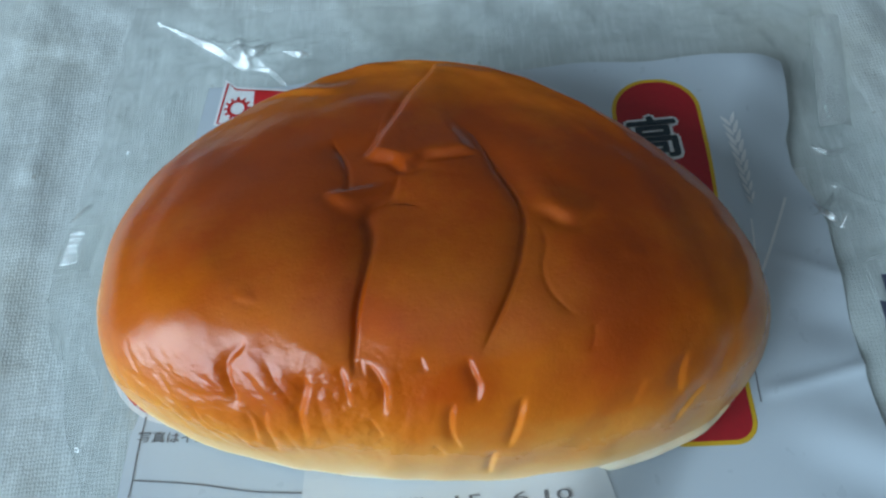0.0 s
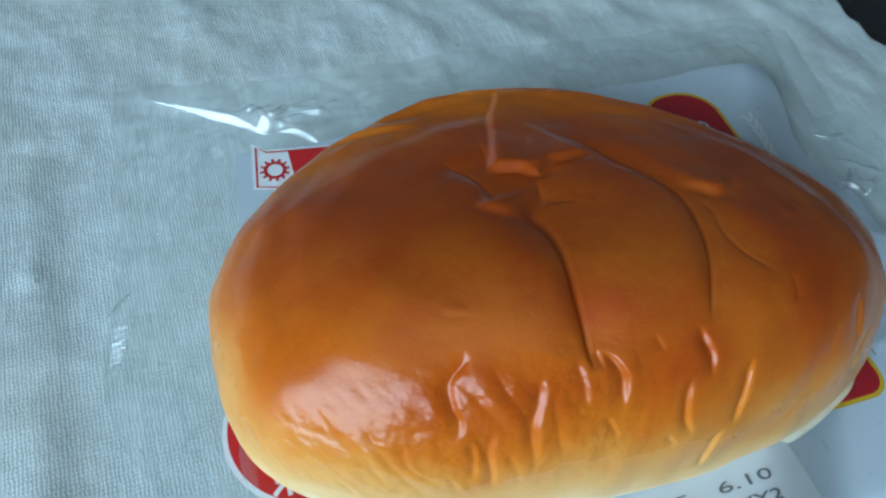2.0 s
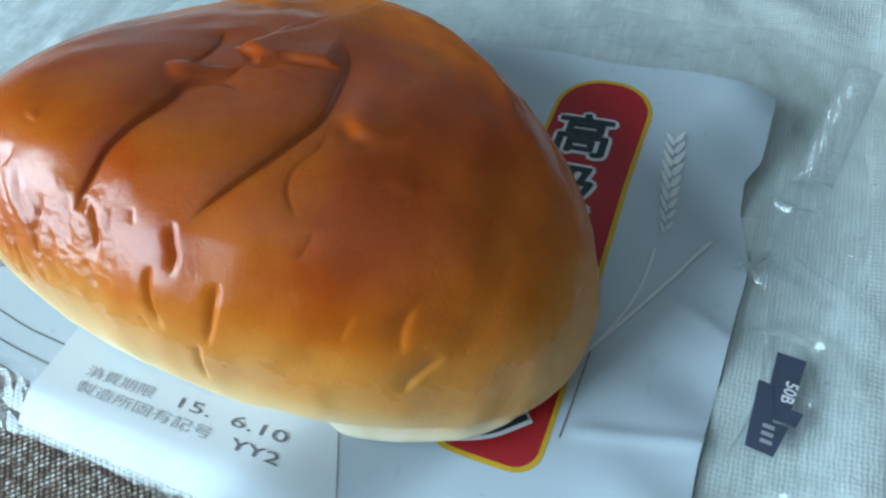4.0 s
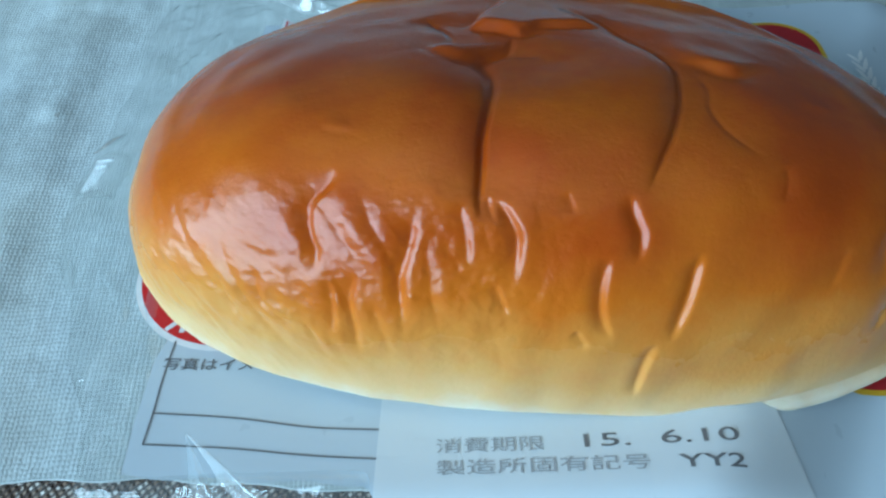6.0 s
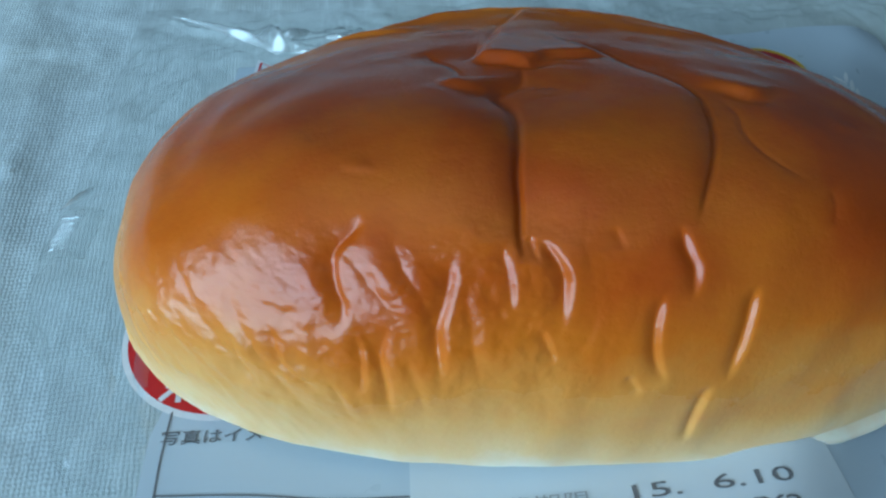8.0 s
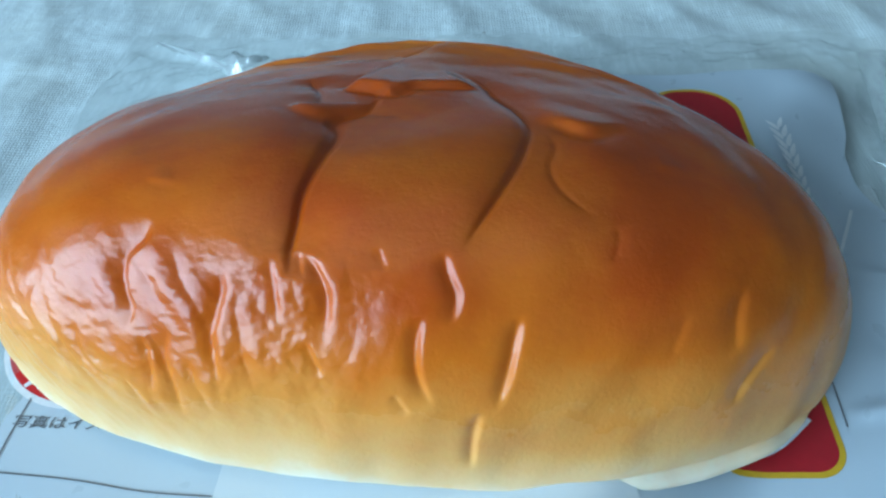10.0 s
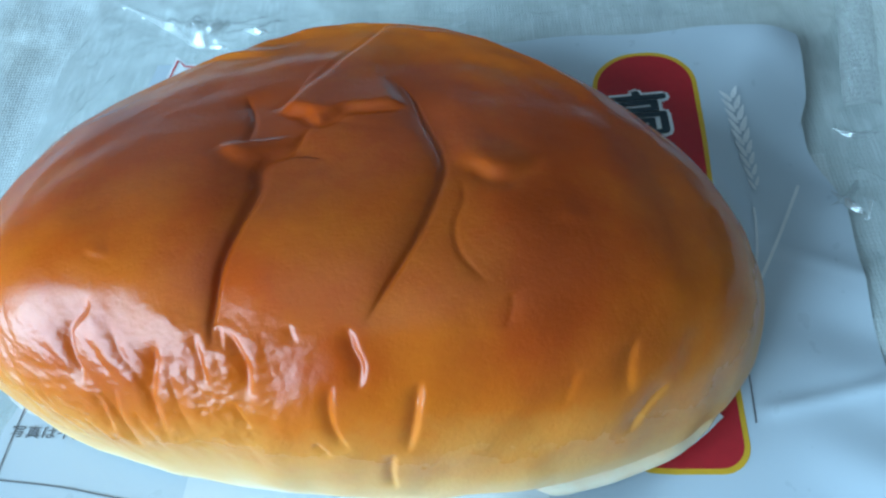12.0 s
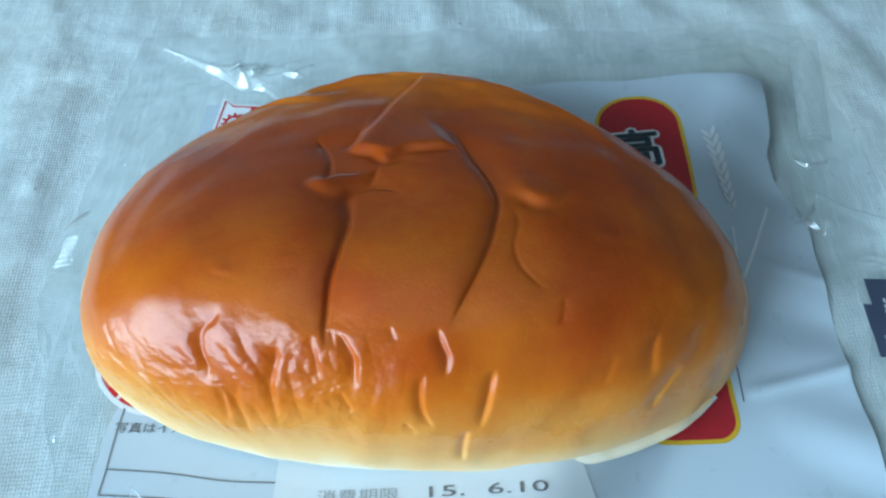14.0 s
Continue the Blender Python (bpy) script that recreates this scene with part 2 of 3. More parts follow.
# ---------------------------------------------------------------- room
def room():
    r0, x1, h0, h1, th = -3.2, WIN_DIST, -0.72, 1.75, 0.12
    half = 2.0

    def piece(name, lo, hi, mat):
        bm = bmesh.new()
        box(bm, lo, hi)
        ob = part(name, bm, mat)
        ob.matrix_world = ROOM
        return tagged(ob, kind="structure")

    piece("floor", (r0, -half, h0 - th), (x1, half, h0), FLOOR_WOOD)
    piece("ceiling", (r0, -half, h1), (x1, half, h1 + th), CEILING_PAINT)
    piece("wall_back", (r0 - th, -half, h0), (r0, half, h1), WALL_PAINT)
    piece("wall_side_1", (r0, half, h0), (x1, half + th, h1), WALL_PAINT)
    piece("wall_side_2", (r0, -half - th, h0), (x1, -half, h1), WALL_PAINT)
    w = WIN_W / 2
    bm = bmesh.new()
    box(bm, (x1, -half, h0), (x1 + th, half, WIN_LO))
    box(bm, (x1, -half, WIN_HI), (x1 + th, half, h1))
    box(bm, (x1, -half, WIN_LO), (x1 + th, -w, WIN_HI))
    box(bm, (x1, w, WIN_LO), (x1 + th, half, WIN_HI))
    ob = part("wall_window", bm, WALL_PAINT)
    ob.matrix_world = ROOM
    tagged(ob, kind="structure")
    bm = bmesh.new()
    for lo, hi in (((-w, WIN_LO), (w, WIN_LO + 0.04)), ((-w, WIN_HI - 0.04), (w, WIN_HI)), ((-w, WIN_LO + 0.04), (-w + 0.04, WIN_HI - 0.04)),
                   ((w - 0.04, WIN_LO + 0.04), (w, WIN_HI - 0.04)), ((-0.025, WIN_LO + 0.04), (0.025, WIN_HI - 0.04))):
        box(bm, (x1 + 0.005, lo[0], lo[1]), (x1 + 0.05, hi[0], hi[1]))
    win = part("window_1", bm, FRAME_PAINT)
    win.matrix_world = ROOM
    tagged(win, kind="structure")


def table():
    top_z = -13.5 * MM
    ob = tagged(new("table"), "black lacquered table under the cloth", "table")
    ob.location = (0.05, 0.12, -0.72)
    bm = bmesh.new()
    box(bm, (-0.65, -0.42, 0.685 + top_z), (0.65, 0.42, 0.72 + top_z), 0.004)
    part("tabletop", bm, BLACK_WOOD, ob)
    for sx in (-1, 1):
        for sy in (-1, 1):
            bm = bmesh.new()
            box(bm, (sx * 0.58 - 0.025, sy * 0.36 - 0.025, 0), (sx * 0.58 + 0.025, sy * 0.36 + 0.025, 0.685 + top_z), 0.003)
            part("leg", bm, BLACK_WOOD, ob)


# ---------------------------------------------------------------- cloth and mat
def bag_cover(x, y):
    """1 inside the bag's outline, where the cloth lies pressed flat."""
    return smooth(x, -100, -90) * smooth(-x, -108, -96) * smooth(y, -62, -52) * smooth(-y, -88, -70)


def cloth():
    us, vs = np.linspace(0, 1, 260), np.linspace(0, 1, 260)
    u, v = np.meshgrid(us ** 1.0, vs, indexing="ij")
    y0 = -43.0
    y = y0 + v ** 1.5 * 380.0
    edge_r = np.interp(y, [-60, 0, 33, 46, 62, 76, 120, 350], [152, 147, 141, 138, 134, 132.5, 129, 112]) + 0.6 * np.sin(y * 0.55) + 0.5 * np.sin(y * 0.23 + 1)
    x = -300 + u ** 0.7 * (edge_r + 300)
    front = np.interp(x, [-300, -82, -59, -25, 130], [-38, -43.0, -43.3, -46.5, -49]) + 0.3 * np.sin(x * 0.4)
    y = y + (1 - v) ** 6 * (front - y0)
    lying = bag_cover(x, y)
    z = 0.55 * fbm(x, y, 38, 3.0) + 0.3 * fbm(x * 1.5, y, 14, 7.0, 3) + 0.08 * fbm(x, y, 5, 9.0, 2)
    for line, h, w in (([(95, 120), (108, 80), (116, 52)], 1.6, 5), ([(60, 110), (92, 82), (104, 60)], 1.3, 6), ([(-10, 120), (5, 95), (2, 78)], 1.0, 4),
                       ([(20, 115), (28, 96), (40, 80)], 1.2, 4), ([(-120, 20), (-108, 60), (-112, 110)], 0.9, 7), ([(-100, -30), (-95, 10), (-98, 40)], 0.7, 5),
                       ([(112, 40), (108, 5), (112, -30)], 1.2, 6), ([(45, 130), (60, 96), (75, 76)], 1.0, 4), ([(-60, 130), (-52, 104), (-58, 86)], 0.8, 4)):
        d, _, _ = line_distance(x, y, curved(line))
        z = z + 0.65 * h * np.exp(-((d / w) ** 2))
    z = z * (1 - 0.75 * lying) - 8.6 - 0.8 * lying
    hem = np.minimum(smooth(edge_r - x, 0, 3.0), 1)
    z = np.where(hem < 1, np.maximum(z - 3.4 * (1 - hem), -12.9), z)
    z = np.maximum(z, np.where(y < 3, -11.4, -12.9))
    verts = np.stack([x, y, z], -1).reshape(-1, 3) * MM
    ob = mesh_ob("linen_cloth", verts, grid_faces(260, 260), LINEN)
    sol = ob.modifiers.new("thickness", "SOLIDIFY")
    sol.thickness, sol.offset = 0.0005, -1
    return tagged(ob, "pale off-white woven linen cloth, creased, spread under the bread bag", "cloth")


def tweed_mat():
    x, y = np.meshgrid(np.linspace(-320, 340, 140), np.linspace(-270, 0, 70), indexing="ij")
    z = -12.1 + 0.25 * fbm(x, y, 30, 4.0, 3)
    ob = mesh_ob("tweed_mat", np.stack([x, y, z], -1).reshape(-1, 3) * MM, grid_faces(140, 70), TWEED)
    sol = ob.modifiers.new("thickness", "SOLIDIFY")
    sol.thickness, sol.offset = 0.0010, -1
    return tagged(ob, "brown and grey woven tweed mat on the table", "mat")


# ---------------------------------------------------------------- the bread
def rim(th):
    """Radius of the widest outline and its height, in millimetres, by angle."""
    turn = (th + pi) % (2 * pi) - pi
    r = 64.2 + 0.7 * np.cos(th) + 1.0 * np.exp(-(((turn + 0.15) / 0.45) ** 2)) - 0.6 * np.exp(-(((turn - 0.9) / 0.4) ** 2)) + 1.3 * np.exp(-(((turn + 2.56) / 0.3) ** 2))
    for k, (c, s) in enumerate(((-1.20, -3.55), (0.47, -4.03), (0.01, -0.19), (0.0, 0.44), (-0.48, -0.10), (0.0, -0.13)), 2):
        r = r + c * np.cos(k * th) + s * np.sin(k * th)
    dip = np.exp(-((((th + pi) % (2 * pi) - pi + 0.62) / 0.55) ** 2))
    z = 8.1 + 0.34 * np.cos(th) + 7.94 * np.sin(th) + 0.41 * np.cos(2 * th) + 1.56 * np.sin(2 * th) + 0.63 * np.sin(3 * th) - 0.19 * np.cos(3 * th) - 5.5 * dip
    base = -8.25 * dip
    return r, np.maximum(z, base + 1.65), base


# creases: points in the crust's own flattened plan, in millimetres
LEFT_CREASE = curved([(-0.4, 4.8), (-0.7, 2.0), (-1.0, -0.4), (-1.6, -3.0), (-2.4, -6.2), (-3.35, -10.0), (-4.0, -13.7), (-4.6, -17.0), (-4.8, -19.8)])
RIGHT_CREASE = curved([(5.6, 15.4), (8.3, 10.5), (9.2, 4.0), (8.9, -0.5), (8.5, -3.2), (8.5, -6.3), (8.3, -10.0), (7.7, -14.0), (7.05, -17.3)])
# long creases: the skin on the left rounds down over a span into a dark cleft, and the next panel begins lower: line, depth, span
CLEFTS = [
    (LEFT_CREASE, 1.75, 2.0), (RIGHT_CREASE, 1.25, 1.8),
    (curved([(-8.3, 11.4), (-5.6, 6.6), (-4.0, 2.9), (-3.1, 1.1)]), 0.85, 2.2),
    (curved([(9.8, -1.2), (10.7, -3.7), (10.7, -6.2), (11.7, -8.7), (13.1, -10.5), (15.7, -13.0)]), 0.34, 1.4),
    (curved([(17.2, -13.2), (17.8, -15.0), (18.0, -17.2)]), 0.18, 1.2),
]
# short puckers with a soft side on the left and a steep wall on the right: line, depth, width
PUCKERS = [
    (curved([(-3.5, -16.6), (-2.5, -19.0), (-2.1, -21.3), (-2.7, -25.2)]), 1.5, 1.0),
    (curved([(-4.0, -16.6), (-3.9, -19.2)]), 0.5, 0.6),
    (curved([(5.8, -16.5), (6.6, -19.0), (7.4, -21.0), (7.3, -23.7)]), 1.25, 0.9),
    (curved([(5.0, -22.5), (4.7, -25.4), (5.0, -28.2), (6.4, -30.8)]), 1.25, 0.9),
    (curved([(12.4, -22.1), (12.6, -24.9), (12.7, -28.0), (12.4, -31.4)]), 1.25, 0.95),
    (curved([(11.0, -31.2), (10.8, -34.2), (11.3, -38.0)]), 1.1, 0.9),
    (curved([(-4.5, -24.8), (-4.0, -26.7), (-3.5, -28.3)]), 0.7, 0.7),
    (curved([(-13.7, -12.9), (-15.0, -14.9), (-17.5, -16.8), (-18.7, -19.4), (-19.2, -21.5), (-21.9, -24.7)]), 1.3, 1.1),
    (curved([(-9.3, -17.9), (-10.6, -21.1), (-12.5, -24.5), (-13.6, -28.6)]), 1.3, 1.2),
    (curved([(-15.7, -22.7), (-17.9, -25.5), (-19.1, -28.8), (-20.2, -31.3)]), 1.0, 1.0),
    (curved([(-26.3, -22.1), (-27.5, -24.5), (-26.9, -26.4), (-25.7, -27.6)]), 0.7, 0.8),
    (curved([(-6.0, -17.3), (-6.0, -20.3), (-6.4, -23.6)]), 0.7, 0.8),
    (curved([(-19.2, -23.6), (-20.1, -26.1), (-21.8, -29.0)]), 0.8, 0.9),
    (curved([(-30.5, -21.5), (-32.0, -24.0), (-32.4, -27.0)]), 0.6, 0.9),
    (curved([(31.2, -17.2), (32.0, -20.5), (34.0, -23.6)]), 0.7, 1.7),
    (curved([(39.0, -22.0), (37.6, -25.6), (37.4, -28.6)]), 0.7, 1.5),
    (curved([(26.2, -20.5), (26.9, -25.0)]), 0.35, 1.6),
    (curved([(1.5, -16.4), (2.1, -18.8)]), 0.35, 0.6),
    (curved([(2.6, -29.6), (4.2, -31.6)]), 0.5, 0.7),
    (curved([(-46.0, -11.5), (-44.4, -14.5)]), 0.45, 0.8),
]
# folds that step up on their left side: line, height, sharpness, reach
STEPS = [
    (curved([(-4.1, 6.9), (-1.5, 6.6), (0.0, 5.1), (1.8, 7.0), (4.5, 7.7), (7.8, 8.7)]), 0.9, 0.40, 6.5),
    (curved([(4.9, 40.0), (3.0, 31.0), (0.4, 24.0), (-1.8, 14.5), (-3.2, 9.6), (-4.1, 6.9)]), 0.60, 0.40, 6.5),
    (curved([(-5.3, 1.7), (-2.9, 0.3), (-1.0, -0.1)]), 0.5, 0.24, 1.1),
    (curved([(9.2, -0.1), (11.5, -0.8), (13.2, -1.7), (15.4, -1.3), (19.2, 0.9)]), 0.9, 0.50, 3.6),
    (curved([(-13.4, -8.4), (-12.2, -9.0), (-10.9, -9.0)]), 0.18, 0.4, 1.3),
    (curved([(-30.2, 35.2), (-18.3, 29.9), (-9.2, 25.2)]), 0.7, 1.0, 3.5),
    (curved([(18.5, -5.2), (20.5, -6.3), (23.0, -6.0)]), 0.18, 0.6, 1.8),
]


def cream_bun():
    nt, lo, hi = 1300, 40, 300
    th = np.linspace(0, 2 * pi, nt, endpoint=False)[:, None]
    fh = np.concatenate([np.linspace(-1, 0, lo, endpoint=False), np.linspace(0, 1, hi) ** 0.9])[None] * pi / 2
    r, zr, base = rim(th)
    rise = np.exp(-0.307 + 0.113 * np.sin(th) + 0.084 * np.cos(th) - 0.051 * np.cos(2 * th))
    c, s = np.clip(np.cos(fh), 0, 1), np.sin(fh)
    rho = np.where(fh > 0, c**rise, c**0.35) * r
    x = rho * np.cos(th) - 2.0
    y = rho * np.sin(th) * 0.66 + 0.2
    top = 31.0 - 0.048 * rho * np.cos(th) - 0.218 * rho * np.sin(th)
    z = np.where(fh > 0, zr + (top - zr) * s, base + (zr - base) * (1 + s))
    over = z - base
    flat = 1 - fh / (pi / 2)
    ux, uy = flat * r * np.cos(th), flat * r * np.sin(th) * 0.66
    # pale ledge of the base crust at the front right, under a pinched lip
    deg = np.degrees(th) - 360
    g = smooth(deg, -76, -64) * smooth(-deg, 30, 42)
    lip_z = np.interp(deg, [-76, -60, -45, -36, -30], [1.0, 3.5, 5.0, 5.0, 3.0])
    ledge = g * smooth(lip_z - over, -0.6, 0.8)
    pinch = g * np.exp(-(((over - lip_z) / 0.9) ** 2))
    out = 0.9 * ledge - 1.1 * pinch
    x, y = x + out * np.cos(th), y + out * np.sin(th)

    push = np.zeros_like(z)
    inside = np.clip(smooth(fh, -0.15, 0.05), 0, 1)
    for line, depth, span in CLEFTS:
        d, sd, al = line_distance(ux, uy, line)
        taper = smooth(np.sin(pi * np.clip(al, 0, 1)), 0.0, 0.65)
        q = d * sd
        length = sum(math.dist(a, b) for a, b in zip(line, line[1:]))
        right, left = min(1.5 * span, 0.2 * length), min(0.62 * span, 0.2 * length)
        push -= taper * 0.75 * depth * np.where(q > 0, np.exp(-((np.abs(q) / right) ** 1.6)), np.exp(-((np.abs(q) / left) ** 1.25)))
        push -= taper * 0.30 * depth * np.exp(-(((q + 0.12) / 0.24) ** 2))
    for line, depth, width in PUCKERS:
        d, sd, al = line_distance(ux, uy, line)
        taper = smooth(np.sin(pi * np.clip(al, 0, 1)), 0.0, 0.85)
        q = d * sd + 0.28 * width
        push -= taper * depth * 0.58 * np.where(q > 0, np.exp(-((q / (0.38 * width)) ** 2)), np.exp(-((np.abs(q) / (0.85 * width)) ** 1.35)))
    for line, height, sharp, reach in STEPS:
        d, sd, al = line_distance(ux, uy, line)
        taper = smooth(np.sin(pi * al), 0.0, 0.35 if reach > 4.5 else 1.0)
        push += taper * height * 0.5 * (1 + np.tanh(d * sd / sharp)) * np.exp(-((d / reach) ** 2))
        push -= taper * 0.35 * height * np.exp(-(((d * sd + 1.2 * sharp) / (1.5 * sharp)) ** 2))
    # a fuller shoulder low on the front left
    push += 1.0 * np.exp(-(((fh - 0.36) / 0.22) ** 2)) * np.exp(-((((th - 4.15)) / 0.75) ** 2))
    # slight puckers towards the front left and uneven skin all over
    a, b = np.broadcast_arrays(ux, uy)
    push += 0.5 * fbm(a, b, 13, 2.0, 2) + 0.05 * fbm(a, b, 4.5, 8.0, 2)
    pucker = smooth(-b, 12, 19) * smooth(b, -36, -27) * smooth(-a, -7, 6)
    push += pucker * (0.42 * np.abs(fbm(a * 1.2, b * 0.5, 5.0, 5.0, 2)) - 0.10 + 0.12 * fbm(a, b, 2.0, 6.0, 3))
    push *= inside
    p = np.stack([x, y, z + 0.3], -1)
    nrm = np.cross(np.roll(p, -1, 0) - np.roll(p, 1, 0), np.gradient(p, axis=1))
    nrm /= np.linalg.norm(nrm, axis=-1, keepdims=True) + 1e-9
    nrm[:, -3:] = (0, 0, 1)
    p = p + nrm * push[..., None]
    p[:, -1] = p[:, -1].mean(0)
    verts = p.reshape(-1, 3) * MM
    nv = lo + hi
    faces = np.array(grid_faces(nt, nv, wrap=True))
    seam = int(lo * 0.6)
    ob = tagged(new("cream_bun"), "glossy golden-brown wrinkled cream bun lying on its opened bag", "bread")
    pieces = []
    for name, rows, note in (("top_crust", (seam, nv - 1), ""), ("base_crust", (0, seam), "pale soft underside")):
        j = faces[:, 0] % nv
        use = faces[(j >= rows[0]) & (j < rows[1])]
        ids = np.unique(use)
        again = np.zeros(nt * nv, int)
        again[ids] = np.arange(len(ids))
        pieces.append((mesh_ob(name, verts[ids], again[use], CRUST, ob, note), ids))
    # how far each spot has browned: palest at the foot, least along the front
    foot = np.maximum(3.1 - 2.2 * np.sin(th) - 1.4 * np.cos(th), 1.2)
    up = np.clip((over - 0.6) / (foot * 2.2), 0, 1)
    # the last term makes the upper part darker towards the right
    bake = 0.34 * up ** 0.75 + 0.34 * smooth(z, 11, 30) + 0.18 * smooth(y, -14, 22) * smooth(z, 3, 14) + 0.11 * smooth(x, 5, 50) * smooth(z, 6, 16)
    bake = bake * (1 - 0.8 * ledge) * (1 - 0.5 * g * smooth(lip_z + 10 - over, 0, 9))
    bake = bake[:, :, None].reshape(nt, nv)
    for piece, ids in pieces:
        attr = piece.data.attributes.new("bake", "FLOAT", "POINT")
        attr.data.foreach_set("value", bake.reshape(-1)[ids].astype(np.float32))
    return ob


# ---------------------------------------------------------------- the bag and its print
def film_z(x, y):
    """Height of the printed film in mm: level under the bread, sinking towards the right and its free edges."""
    x, y = np.asarray(x, float), np.asarray(y, float)
    side = smooth(x, 66, 84)
    z = -8.3 * smooth(x - 0.55 * y, 46, 70)
    z = z + side * (0.7 * np.sin(y * 0.16 + 0.5) + 0.4 * np.sin(y * 0.37 + x * 0.1))
    return z - 4.0 * smooth(-y, 50, 59)


def filled(name, extent, y0, y1, z, material, parent, label="", cols=12, rows=60):
    """A printed patch that follows the film: extent(y) gives its left and right ends."""
    vs = []
    for k in range(rows + 1):
        yy = y0 + (y1 - y0) * (0.5 - 0.5 * cos(pi * k / rows))
        a, b = extent(yy)
        for c in range(cols + 1):
            xx = a + (b - a) * c / cols
            vs.append((xx * MM, yy * MM, (float(film_z(xx, yy)) + z) * MM))
    n = cols + 1
    fs = [(k * n + c, k * n + c + 1, (k + 1) * n + c + 1, (k + 1) * n + c) for k in range(rows) for c in range(cols)]
    return mesh_ob(name, vs, fs, material, parent, label)


def box_extent(x0, y0, x1, y1, low, high):
    """The ends of a box with rounded lower and upper corners."""
    def ends(y):
        d = 0.0
        if y < y0 + low:
            d = low - math.sqrt(max(0.0, low**2 - (y0 + low - y) ** 2))
        if y > y1 - high:
            d = high - math.sqrt(max(0.0, high**2 - (y - y1 + high) ** 2))
        return x0 + d, x1 - d
    return ends


def oval_extent(cx, cy, a, b):
    def ends(y):
        w = a * math.sqrt(max(0.0, 1 - ((y - cy) / b) ** 2))
        return cx - w, cx + w
    return ends


def flat_polygon(name, pts, z, material, parent, label="", follow=True):
    """A printed shape with a closed outline, laid on the film."""
    bm = bmesh.new()
    vs = [bm.verts.new((x * MM, y * MM, ((float(film_z(x, y)) if follow else 0) + z) * MM)) for x, y in pts]
    bm.faces.new(vs)
    bmesh.ops.triangulate(bm, faces=bm.faces[:])
    bmesh.ops.recalc_face_normals(bm, faces=bm.faces[:])
    if sum(f.normal.z for f in bm.faces) < 0:
        bmesh.ops.reverse_faces(bm, faces=bm.faces[:])
    return part(name, bm, material, parent, label)


def stroke(bm, line, width, z, follow=True):
    """A printed line of even width."""
    line = [np.array(p, float) for p in line]
    rows = []
    for k, p in enumerate(line):
        d = line[min(k + 1, len(line) - 1)] - line[max(k - 1, 0)]
        d = d / (np.linalg.norm(d) + 1e-9)
        off = np.array((-d[1], d[0])) * width / 2
        rows.append([bm.verts.new((q[0] * MM, q[1] * MM, ((float(film_z(*q)) if follow else 0) + z) * MM)) for q in (p + off, p - off)])
    for a, b in zip(rows, rows[1:]):
        bm.faces.new((a[0], a[1], b[1], b[0]))


def lettering(name, text, at, size, material, parent, turn=0.0, fat=0.0, wide=1.0, z=0.2, label=""):
    """Printed characters; at is the lower left corner in mm, size the height of a full character."""
    cu = bpy.data.curves.new(name, "FONT")
    cu.body, cu.size, cu.offset, cu.resolution_u = text, 1.0, fat, 3
    tmp = new(name, cu)
    deps = bpy.context.evaluated_depsgraph_get()
    me = bpy.data.meshes.new_from_object(tmp.evaluated_get(deps))
    bpy.data.objects.remove(tmp)
    bpy.data.curves.remove(cu)
    m = pose(at[0], at[1], 0, 0, 0, turn) @ Matrix.Diagonal((size * wide, size, 1, 1))
    for v in me.vertices:
        q = m @ v.co
        v.co = (q.x * MM, q.y * MM, (float(film_z(q.x, q.y)) + z) * MM)
    me.materials.clear()
    me.materials.append(material)
    me.name = name
    ob = new(name, me)
    ob.parent = parent
    return tagged(ob, label)


def bold_lettering(name, text, at, size, material, parent, turn, spread, z):
    """A heavy character: shifted copies of it laid one over another in one mesh."""
    bm = bmesh.new()
    for k in range(9):
        off = (0, 0) if k == 8 else (spread * cos(pi * k / 4), spread * sin(pi * k / 4))
        tmp = lettering(name, text, (at[0] + off[0], at[1] + off[1]), size, material, parent, turn, 0.0, 1.0, z + 0.012 * k)
        bm.from_mesh(tmp.data)
        bpy.data.objects.remove(tmp)
    bmesh.ops.recalc_face_normals(bm, faces=bm.faces[:])
    return part(name, bm, material, parent)


def film_pleat(line, width, height, z0, parent):
    """A sharp pleat of film: a slope on the right of its way up to a crest, and a short drop behind; it tapers to both ends."""
    line = [np.array(p, float) for p in curved(line, 10)]
    rows, n = [], len(line) - 1
    for k, p in enumerate(line):
        d = line[min(k + 1, n)] - line[max(k - 1, 0)]
        d = d / (np.linalg.norm(d) + 1e-9)
        left = np.array((-d[1], d[0]))
        t = k / n
        size = (sin(pi * t ** 1.6) ** 0.8 if 0 < k < n else 0.0) + 0.05
        row = []
        for s, h in ((-1.0, 0.0), (-0.72, 0.22), (-0.4, 0.56), (-0.12, 0.9), (0.0, 1.0), (0.16, 0.8), (0.4, 0.0)):
            q = p + left * s * width * size
            row.append((q[0] * MM, q[1] * MM, (z0 + height * size * h) * MM))
        rows.append(row)
    verts = [v for row in rows for v in row]
    ob = mesh_ob("film_pleat", verts, grid_faces(len(rows), 7), FOLD, parent, "bright sharp pleat of clear film")
    ob.visible_shadow = False
    return ob


